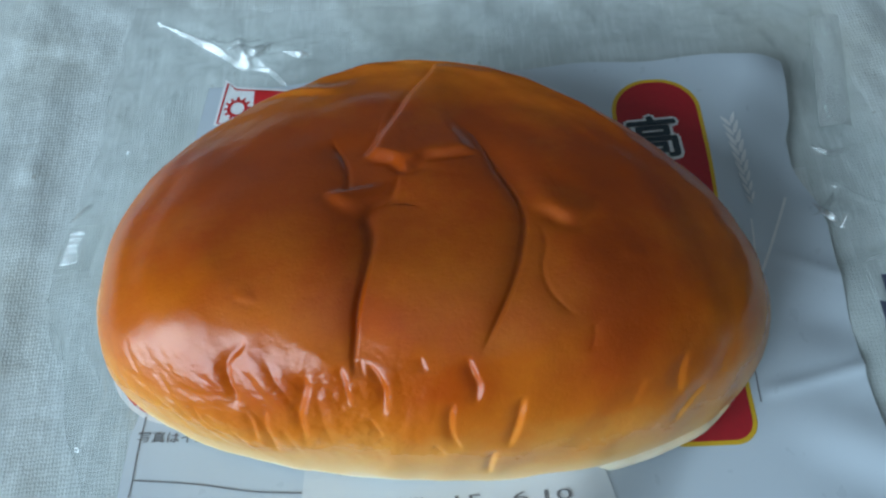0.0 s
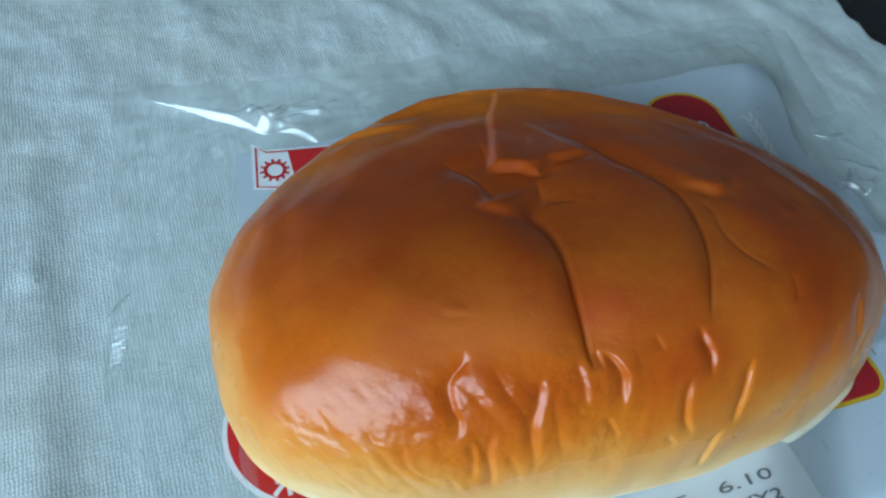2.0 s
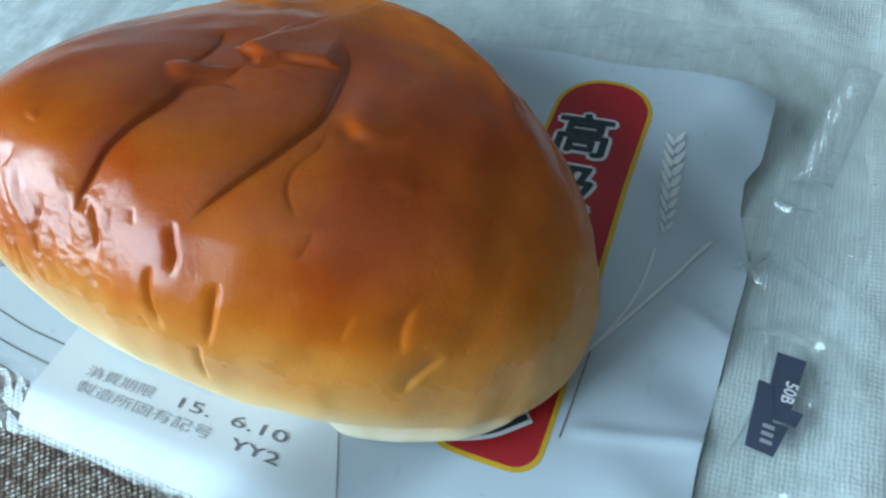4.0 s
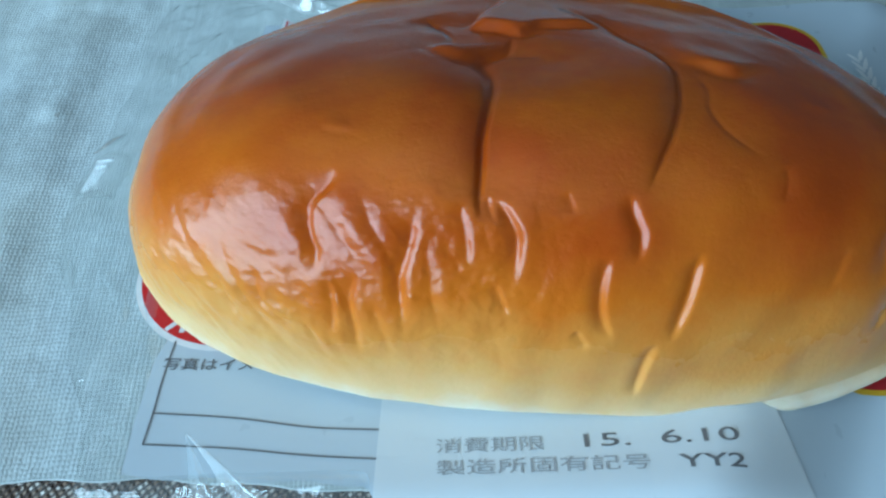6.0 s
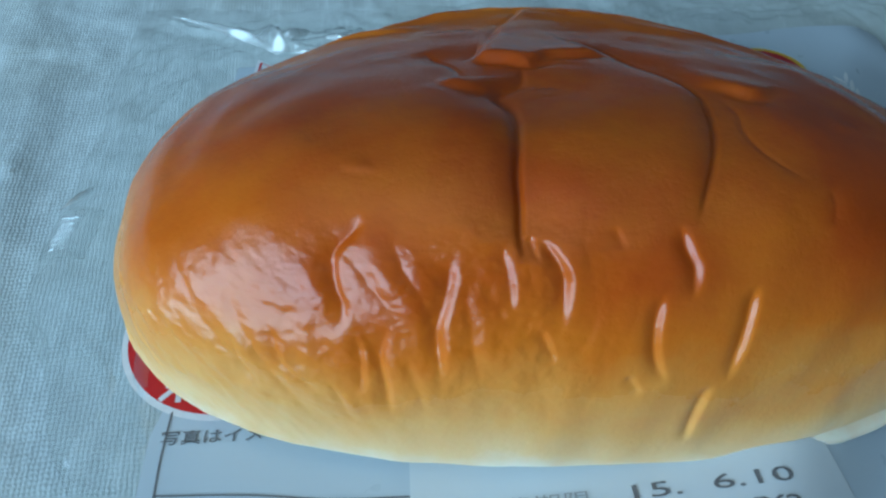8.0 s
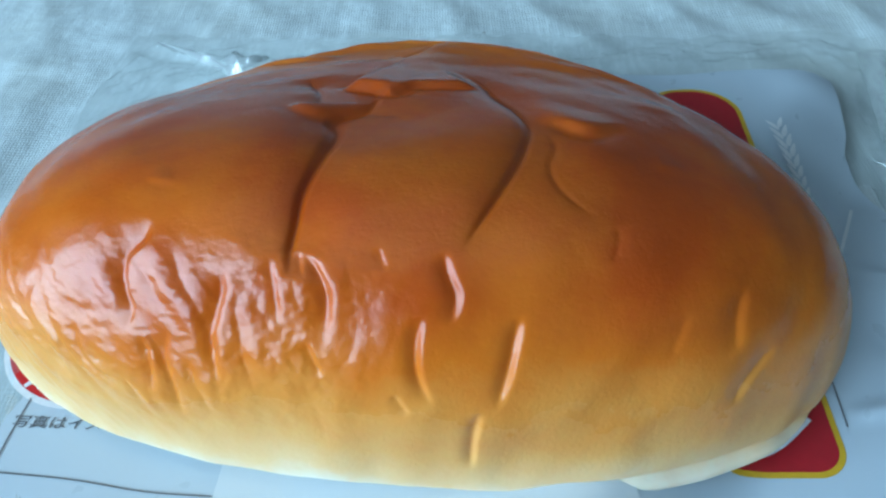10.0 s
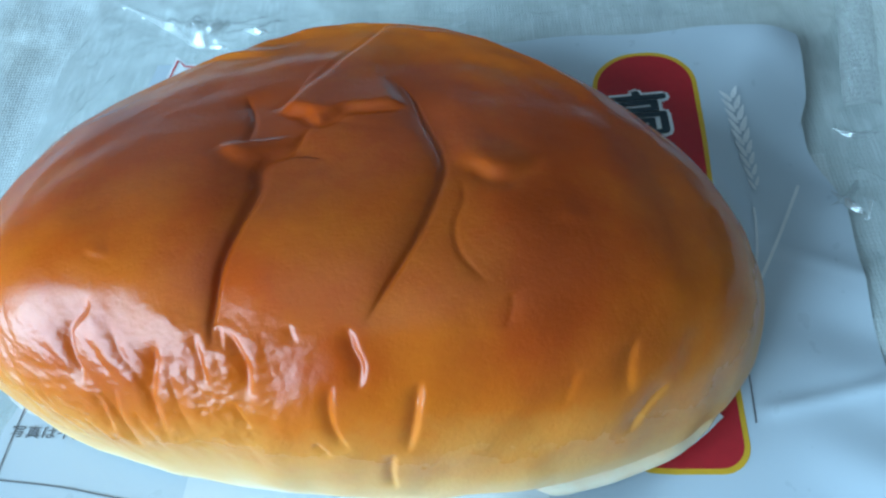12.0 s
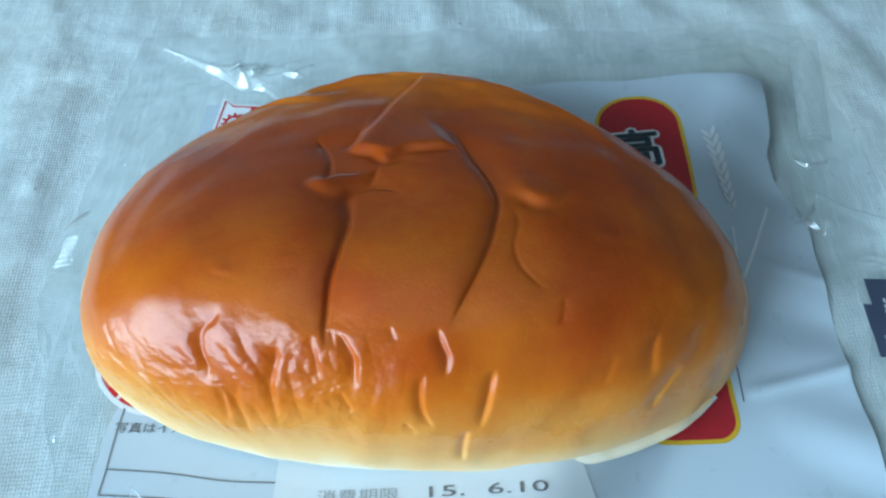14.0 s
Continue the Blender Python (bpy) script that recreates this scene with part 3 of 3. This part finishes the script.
def bread_bag():
    bag = tagged(new("bread_bag"), "opened clear plastic bread bag with white, red and yellow print", "packaging")

    # clear film
    nu, nv = 380, 280
    u, v = np.meshgrid(np.linspace(0, 1, nu), np.linspace(0, 1, nv), indexing="ij")
    y_lo = -58.0 + 1.0 * np.sin(u * 9) + 0.5 * np.sin(u * 23)
    y_hi = 89 - 12 * u + 1.2 * np.sin(u * 14 + 1)
    y = y_lo + v * (y_hi - y_lo)
    x_lo = np.interp(y, [-58, -44, -20, 5, 40, 80], [-62, -66, -76, -86, -81, -79]) + 0.7 * np.sin(y * 0.3)
    x_hi = np.interp(y, [-58, -20, 10, 40, 72], [107, 109, 108, 104, 102]) + 0.8 * np.sin(y * 0.22)
    x = x_lo + u * (x_hi - x_lo)
    free = np.clip(smooth(x, 86, 90) + smooth(-x, 57, 62) + smooth(y, 57, 61) + smooth(-y, 46, 50) * smooth(-x, 24, 28), 0, 1)
    sink = np.maximum(smooth(-x, 58, 86) * 6.0, smooth(y, 56, 80) * 5.5)
    z = film_z(x, y) * (1 - smooth(y, 56, 70) * 0.4) - 0.6 - free * sink
    z = z + free * (0.9 + (1.0 - 0.65 * smooth(-x, 55, 62) * smooth(-y, -50, -30)) * fbm(x, y, 11, 12.0, 3) + (1.1 - 0.7 * smooth(-x, 55, 62) * smooth(-y, -50, -30)) * (0.35 - np.abs(fbm(x, y, 8, 15.0, 2))))
    for line, h, w in (([(-56, 72.5), (-49, 71.2), (-43, 72.5)], 2.3, 2.2), ([(-47, 71), (-44, 66.5), (-41, 64)], 1.5, 1.5), ([(-40, 70.5), (-34, 69), (-28, 69.5)], 1.1, 1.4),
                       ([(86.5, 18), (88, 15.5), (90, 13)], 2.6, 2.0), ([(88, 33), (92, 31), (98, 32)], 1.6, 1.6), ([(90, 2), (96, 4.5), (102, 3)], 1.5, 1.5)):
        d, _, _ = line_distance(x, y, curved(line))
        z = z + free * h * np.clip(1 - d / w, 0, 1)
    for line, h, w in (([(-71, 84), (-62, 78), (-54, 73)], 1.3, 0.8), ([(-46.5, 67), (-40, 71)], 1.2, 0.9), ([(-46.5, 67), (-36, 72), (-31, 73)], 1.0, 0.8),
                       ([(-46.5, 67), (-34, 66), (-27, 69)], 1.2, 0.9), ([(-46.5, 67), (-38, 62)], 1.2, 0.9), ([(86, 14), (88, 16.5), (90.5, 19)], 1.8, 0.6),
                       ([(87, 50), (90, 54), (93, 60)], 1.4, 1.2), ([(88, 26), (95, 18), (103, 14)], 1.4, 0.8), ([(87, -26), (93, -8), (91, 8)], 1.2, 0.7),
                       ([(97, 2), (101, -10), (99, -24)], 1.3, 0.7), ([(88, -30), (96, -24), (105, -28)], 1.2, 0.8), ([(94, 30), (99, 24), (105, 24)], 1.2, 0.7),
                       ([(-47, -43), (-45, -47), (-43, -54)], 1.8, 0.7), ([(-80, 64), (-76, 72), (-74, 79)], 1.0, 0.8), ([(-85, 3), (-80, 14), (-77, 24)], 1.0, 0.7),
                       ([(-70, -30), (-66, -20), (-72, -10)], 1.0, 0.8), ([(-72, 40), (-62, 52), (-60, 64)], 0.9, 1.0)):
        d, _, _ = line_distance(x, y, curved(line))
        z = z + free * h * np.exp(-((d / w) ** 1.5))
    # the front edge bends down over the mat
    hang = smooth(-x, 24, 28) * smooth(-y, 45.5, 48.5)
    z = z + hang * (1.2 * np.exp(-(((y + 48.5) / 2.4) ** 2)) - 4.0 * smooth(-y, 47, 58))
    z = np.maximum(z, -8.2 - 3.2 * smooth(-y, 46, 50))
    z = np.where(free < 0.02, np.minimum(z, film_z(x, y) - 0.5), z)
    film = mesh_ob("clear_film", np.stack([x, y, z], -1).reshape(-1, 3) * MM, grid_faces(nu, nv), CLEAR, bag, "clear crinkled plastic film")
    film.visible_shadow = False

    for line, width, height, z0 in (
            ([(-70.0, 80.0), (-62.0, 75.3), (-56.0, 71.2), (-50.5, 67.4), (-44.8, 61.2)], 1.3, 1.7, -1.0), ([(-50.4, 69.2), (-46.0, 67.0), (-43.0, 62.0)], 3.6, 3.8, -1.0),
            ([(-46.0, 68.2), (-42.6, 66.8), (-40.0, 68.8)], 1.5, 1.6, -0.2), ([(-45.0, 64.4), (-41.0, 66.6), (-38.6, 69.4)], 1.0, 1.2, -0.6),
            ([(-43.0, 62.0), (-38.0, 60.6), (-33.0, 54.6)], 1.1, 1.3, -1.0), ([(-36.0, 67.4), (-32.4, 66.2), (-28.6, 65.6)], 1.1, 1.3, -1.2),
            ([(84.6, 18.0), (86.6, 15.6), (89.4, 12.4)], 0.9, 1.1, -7.4), ([(83.8, 14.6), (86.6, 16.2), (89.8, 20.4)], 0.9, 1.2, -7.2),
            ([(-51.6, -41.0), (-49.4, -45.2), (-47.0, -49.4), (-41.0, -55.6)], 1.7, 1.8, 0.3), ([(-51.2, -41.2), (-46.4, -45.6), (-42.0, -49.5), (-33.0, -55.6)], 1.5, 1.6, 0.3),
            ([(88.0, 33.5), (91.5, 31.0), (96.5, 31.6)], 0.9, 1.1, -7.6), ([(90.5, 2.5), (95.0, 4.0), (101.0, 2.6)], 0.9, 1.1, -7.8), ([(88.5, -24.0), (92.0, -10.0), (91.4, 2.0)], 0.6, 0.9, -7.8),
            ([(-84.5, 23.0), (-82.0, 25.5), (-79.0, 28.5)], 0.6, 0.9, -5.6), ([(-83.0, -2.0), (-80.0, -6.0), (-78.6, -11.0)], 0.8, 0.9, -5.8)):
        film_pleat(line, width, height, z0, bag)

    # white printed film
    nu, nv = 170, 130
    u, v = np.meshgrid(np.linspace(0, 1, nu), np.linspace(0, 1, nv), indexing="ij")
    y = -57 + v * 112.5
    x_lo = np.interp(y, [-57, -42, -30, -24, 0, 35, 55], [-59.4, -59.4, -58.8, -57, -56, -55.2, -53])
    x_hi = np.interp(y, [-57, -32, -22, -10.6, 2.6, 12.4, 17, 21.8, 29, 35, 41, 54, 60], [86.4, 86.0, 85.6, 86.0, 86.2, 86.6, 86.4, 85.4, 83.0, 82.4, 84.6, 84.6, 84])
    x = x_lo + u * (x_hi - x_lo)
    lift = np.interp(x, [-60, -26, -22, 90], [10.0, 7.8, 0.8, 1.2]) + 0.3 * np.sin(x * 0.5)
    y = y + (1 - v) ** 8 * lift
    y = y - 0.8 * v ** 6 * smooth(u, 0.955, 1.0) ** 2 + 0.5 * v ** 8 * np.sin(x * 0.21)
    z = film_z(x, y) + 0.7 * np.exp(-(((y + 24.5 - 0.22 * (x - 64)) / 1.3) ** 2)) * smooth(x, 63, 70) + 0.35 * np.exp(-(((y - 11 + 0.5 * (x - 64)) / 1.6) ** 2)) * smooth(x, 66, 72)
    sheet = mesh_ob("white_film", np.stack([x, y, z], -1).reshape(-1, 3) * MM, grid_faces(nu, nv), WHITE_FILM, bag, "white printed part of the film")

    # date sticker
    bm = bmesh.new()
    xs = np.linspace(0, 1, 20)
    ring = []
    for k in range(24):
        yy = -56.3 + 36 * k / 23
        xl, xr = np.interp(yy, [-56.3, -50, -20], [-25.3, -25.0, -23.4]), np.interp(yy, [-56.3, -54.6, -50.6, -36, -20], [33.6, 35.4, 35.0, 30.2, 28])
        ring.append([bm.verts.new(((xl + t * (xr - xl)) * MM, yy * MM, (float(film_z(xl + t * (xr - xl), yy)) + 0.12) * MM)) for t in xs])
    for a, b in zip(ring, ring[1:]):
        for k in range(19):
            bm.faces.new((a[k], a[k + 1], b[k + 1], b[k]))
    sticker = part("date_sticker", bm, STICKER, bag, "white paper date sticker", True)
    lettering("date", "15.  6.10", (2.2, -44.9), 2.75, GREY_INK, sticker, 1.2, 0.0, 2.35, 0.24)
    lettering("date_caption", "消費期限", (-16.8, -45.0), 2.3, PALE_INK, sticker, 0.3, 0.0, 1.63, 0.24)
    lettering("maker_caption", "製造所固有記号", (-16.8, -48.1), 2.3, PALE_INK, sticker, 0.2, 0.0, 1.80, 0.24)
    lettering("maker_mark", "YY2", (15.8, -48.1), 2.6, GREY_INK, sticker, 0.6, 0.008, 2.05, 0.24)

    # ruled box and its caption
    bm = bmesh.new()
    stroke(bm, curved([(-56.2, -25.5), (-56.8, -32), (-57.0, -37.6), (-57.4, -42.4)]), 0.26, 0.1)
    part("box_line", bm, GREY_INK, sheet)
    bm = bmesh.new()
    stroke(bm, curved([(-57.0, -37.6), (-45, -38.8), (-34, -40.6), (-24.3, -41.3)]), 0.26, 0.1)
    part("box_line", bm, GREY_INK, sheet)
    bm = bmesh.new()
    stroke(bm, curved([(-57.4, -42.4), (-45, -43.4), (-34, -44.8), (-24.5, -45.6)]), 0.26, 0.1)
    part("box_line", bm, GREY_INK, sheet)
    lettering("caption", "写真はイメージです", (-57.4, -30.3), 2.25, GREY_INK, sheet, -3.0, 0.010, 1.25, 0.12)
    bm = bmesh.new()
    stroke(bm, [(64.4, -9), (64.4, -13), (64.3, -20), (64.1, -26)], 0.3, 0.1)
    part("edge_line", bm, GREY_INK, sheet)

    # red title label with a yellow rim
    filled("title_rim", box_extent(42.6, -34.2, 62.6, 49.4, 4.8, 9.2), -34.2, 49.4, 0.06, YELLOW, sheet, "yellow rim of the red label", 14, 110)
    filled("title_label", box_extent(43.5, -33.3, 61.7, 48.5, 4.0, 8.4), -33.3, 48.5, 0.12, RED, sheet, "deep red label", 14, 110)
    bold_lettering("title_outline", "高", (45.1, 28.1), 12.0, WHITE_INK, sheet, 2.0, 1.0, 0.18)
    bold_lettering("title", "高", (45.1, 28.1), 12.0, DARK, sheet, 2.0, 0.30, 0.36)
    bold_lettering("title_outline", "級", (45.1, 14.5), 12.0, WHITE_INK, sheet, 2.0, 1.0, 0.18)
    bold_lettering("title", "級", (45.1, 14.5), 12.0, DARK, sheet, 2.0, 0.30, 0.36)
    bm = bmesh.new()
    stroke(bm, curved([(45.5, -32.0), (49.0, -30.6), (53.6, -28.2), (58.4, -24.0)]), 2.6, 0.2)
    part("title_outline", bm, WHITE_INK, sheet)
    bm = bmesh.new()
    stroke(bm, curved([(45.7, -31.9), (49.0, -30.6), (53.5, -28.3), (58.0, -24.3)]), 1.2, 0.32)
    part("title", bm, DARK, sheet)

    # wheat ear and stalks
    stem = curved([(67.8, 37.4), (68.7, 26.5), (70.0, 14.0), (69.0, 3.4), (65.2, -7.0), (60.6, -16.0)])
    bm = bmesh.new()
    stroke(bm, stem[12:], 0.45, 0.45)
    stroke(bm, curved([(79.4, 20.0), (74.0, 9.0), (68.8, -0.8), (64.4, -8.6)], 14), 0.6, 0.45)
    part("wheat_stalk", bm, WHITE_INK, sheet)
    for k in range(9):
        t = k / 8
        cx, cy = 68.2 + 2.6 * t, 36.0 - 17.6 * t
        for sd in (-1, 1):
            size = 0.75 + 0.5 * sin(pi * min(1.0, 0.25 + 0.75 * t))
            pts = []
            for a in range(9):
                q = 2 * pi * a / 9
                lx, ly = 0.38 * size * cos(q) * (1.15 - 0.5 * sin(q)), 1.55 * size * sin(q)
                w = radians(8.4 - sd * 30)
                pts.append((cx + sd * 0.80 * size + lx * cos(w) - ly * sin(w), cy + 0.5 + 0.5 * sd + lx * sin(w) + ly * cos(w)))
            flat_polygon("wheat_grain", pts, 0.45, WHITE_INK, sheet)

    # round red emblem with white rim
    def oval(cx, cy, a, b, n=44):
        return [(cx + a * cos(2 * pi * k / n), cy + b * sin(2 * pi * k / n)) for k in range(n)]

    filled("emblem_rim", oval_extent(-49.1, -12.1, 16.0, 15.4), -27.5, 3.3, 0.03, WHITE_INK, sheet, "white rim of the round emblem")
    filled("emblem", oval_extent(-49.0, -12.0, 15.2, 14.5), -26.5, 2.5, 0.09, BRIGHT_RED, sheet, "bright red round emblem")
    bm = bmesh.new()
    for line in ([(-57.6, -21.2), (-53.6, -20.6)], [(-55.6, -18.6), (-55.6, -24.0)], [(-55.8, -21.2), (-58.2, -23.4)], [(-55.4, -21.2), (-52.6, -23.6)], [(-57.0, -19.4), (-54.2, -18.8)]):
        stroke(bm, line, 0.8, 0.15)
    part("emblem_mark", bm, WHITE_INK, sheet)

    # maker's flag: a toothed ring beside a red field
    back = flat_polygon("flag", [(-49.0, 58.2), (-46.0, 55.6), (-30, 53.2), (-30, 40), (-43.4, 42.6), (-50.6, 44.4)], 0.25, WHITE_INK, bag, "white flag with a red toothed ring", False)
    bm = bmesh.new()
    stroke(bm, [(-30, 52.4), (-46.0, 54.7), (-48.2, 56.8), (-49.7, 44.9), (-43.6, 43.2)], 0.45, 0.33, False)
    part("flag_border", bm, BRIGHT_RED, back)
    flat_polygon("flag_field", [(-41.4, 54.0), (-30, 52.3), (-30, 41), (-41.4, 42.8)], 0.33, BRIGHT_RED, back, "", False)
    bm = bmesh.new()
    c = (-45.2, 48.9)
    stroke(bm, oval(*c, 2.1, 2.2, 24) + [(c[0] + 2.1, c[1])], 0.75, 0.36, False)
    for k in range(12):
        a = 2 * pi * k / 12
        stroke(bm, [(c[0] + 2.3 * cos(a), c[1] + 2.4 * sin(a)), (c[0] + 3.3 * cos(a), c[1] + 3.4 * sin(a))], 0.6, 0.36, False)
    part("toothed_ring", bm, BRIGHT_RED, back)

    # dark code strips near the right seal
    code = flat_polygon("code_strip", [(93.8, -0.6), (98.4, -1.0), (97.4, -10.4), (99.2, -10.6), (98.4, -13.2), (93.4, -12.8)], -6.6, NAVY, bag, "dark printed code strip", False)
    flat_polygon("code_strip", [(91.8, -6.6), (94.0, -7.0), (95.0, -13.4), (97.4, -13.6), (95.9, -19.2), (91.6, -18.6)], -6.5, NAVY, bag, "dark printed code strip", False)
    tmp = lettering("code", "50B", (96.0, -5.6), 2.7, WHITE_INK, code, -97, 0.02, 0.95, 0)
    for v in tmp.data.vertices:
        v.co.z = -6.3 * MM
    bm = bmesh.new()
    for k in range(3):
        stroke(bm, [(93.6, -14.4 - 1.3 * k), (95.4, -14.6 - 1.3 * k)], 0.7, -6.3, False)
    part("code_bar", bm, PALE_INK, code)

    # crimped seals
    for x0, x1, y0, y1, lift in ((90.6, 98.0, 37.0, 71.0, -6.2), (-85.0, -77.0, 10.0, 21.5, -5.0)):
        gx, gy = np.meshgrid(np.linspace(x0, x1, 70), np.linspace(y0, y1, int((y1 - y0) / 0.16)), indexing="ij")
        lean = gx + 0.17 * (gy - y0)
        edge = smooth(gx, x0, x0 + 1.5) * smooth(-gx, -x1, -x1 + 1.5) * smooth(gy, y0, y0 + 2) * smooth(-gy, -y1, -y1 + 2)
        gz = lift + 0.9 * np.sin((gx - x0) / (x1 - x0) * pi) + edge * 0.50 * np.sin(gy * 2 * pi / 1.5) * (0.6 + 0.4 * np.sin(lean * 2 * pi / 1.6) * (x0 > 0))
        gz = gz + 0.5 * fbm(gx, gy, 6, 21.0, 2)
        mesh_ob("crimped_seal", np.stack([lean, gy, gz], -1).reshape(-1, 3) * MM, grid_faces(*gx.shape), SEAL if x0 > 0 else CLEAR, bag, "finely ridged clear seal").visible_shadow = False
    return bag


room()
table()
tweed_mat()
cloth()
bread_bag()
cream_bun()
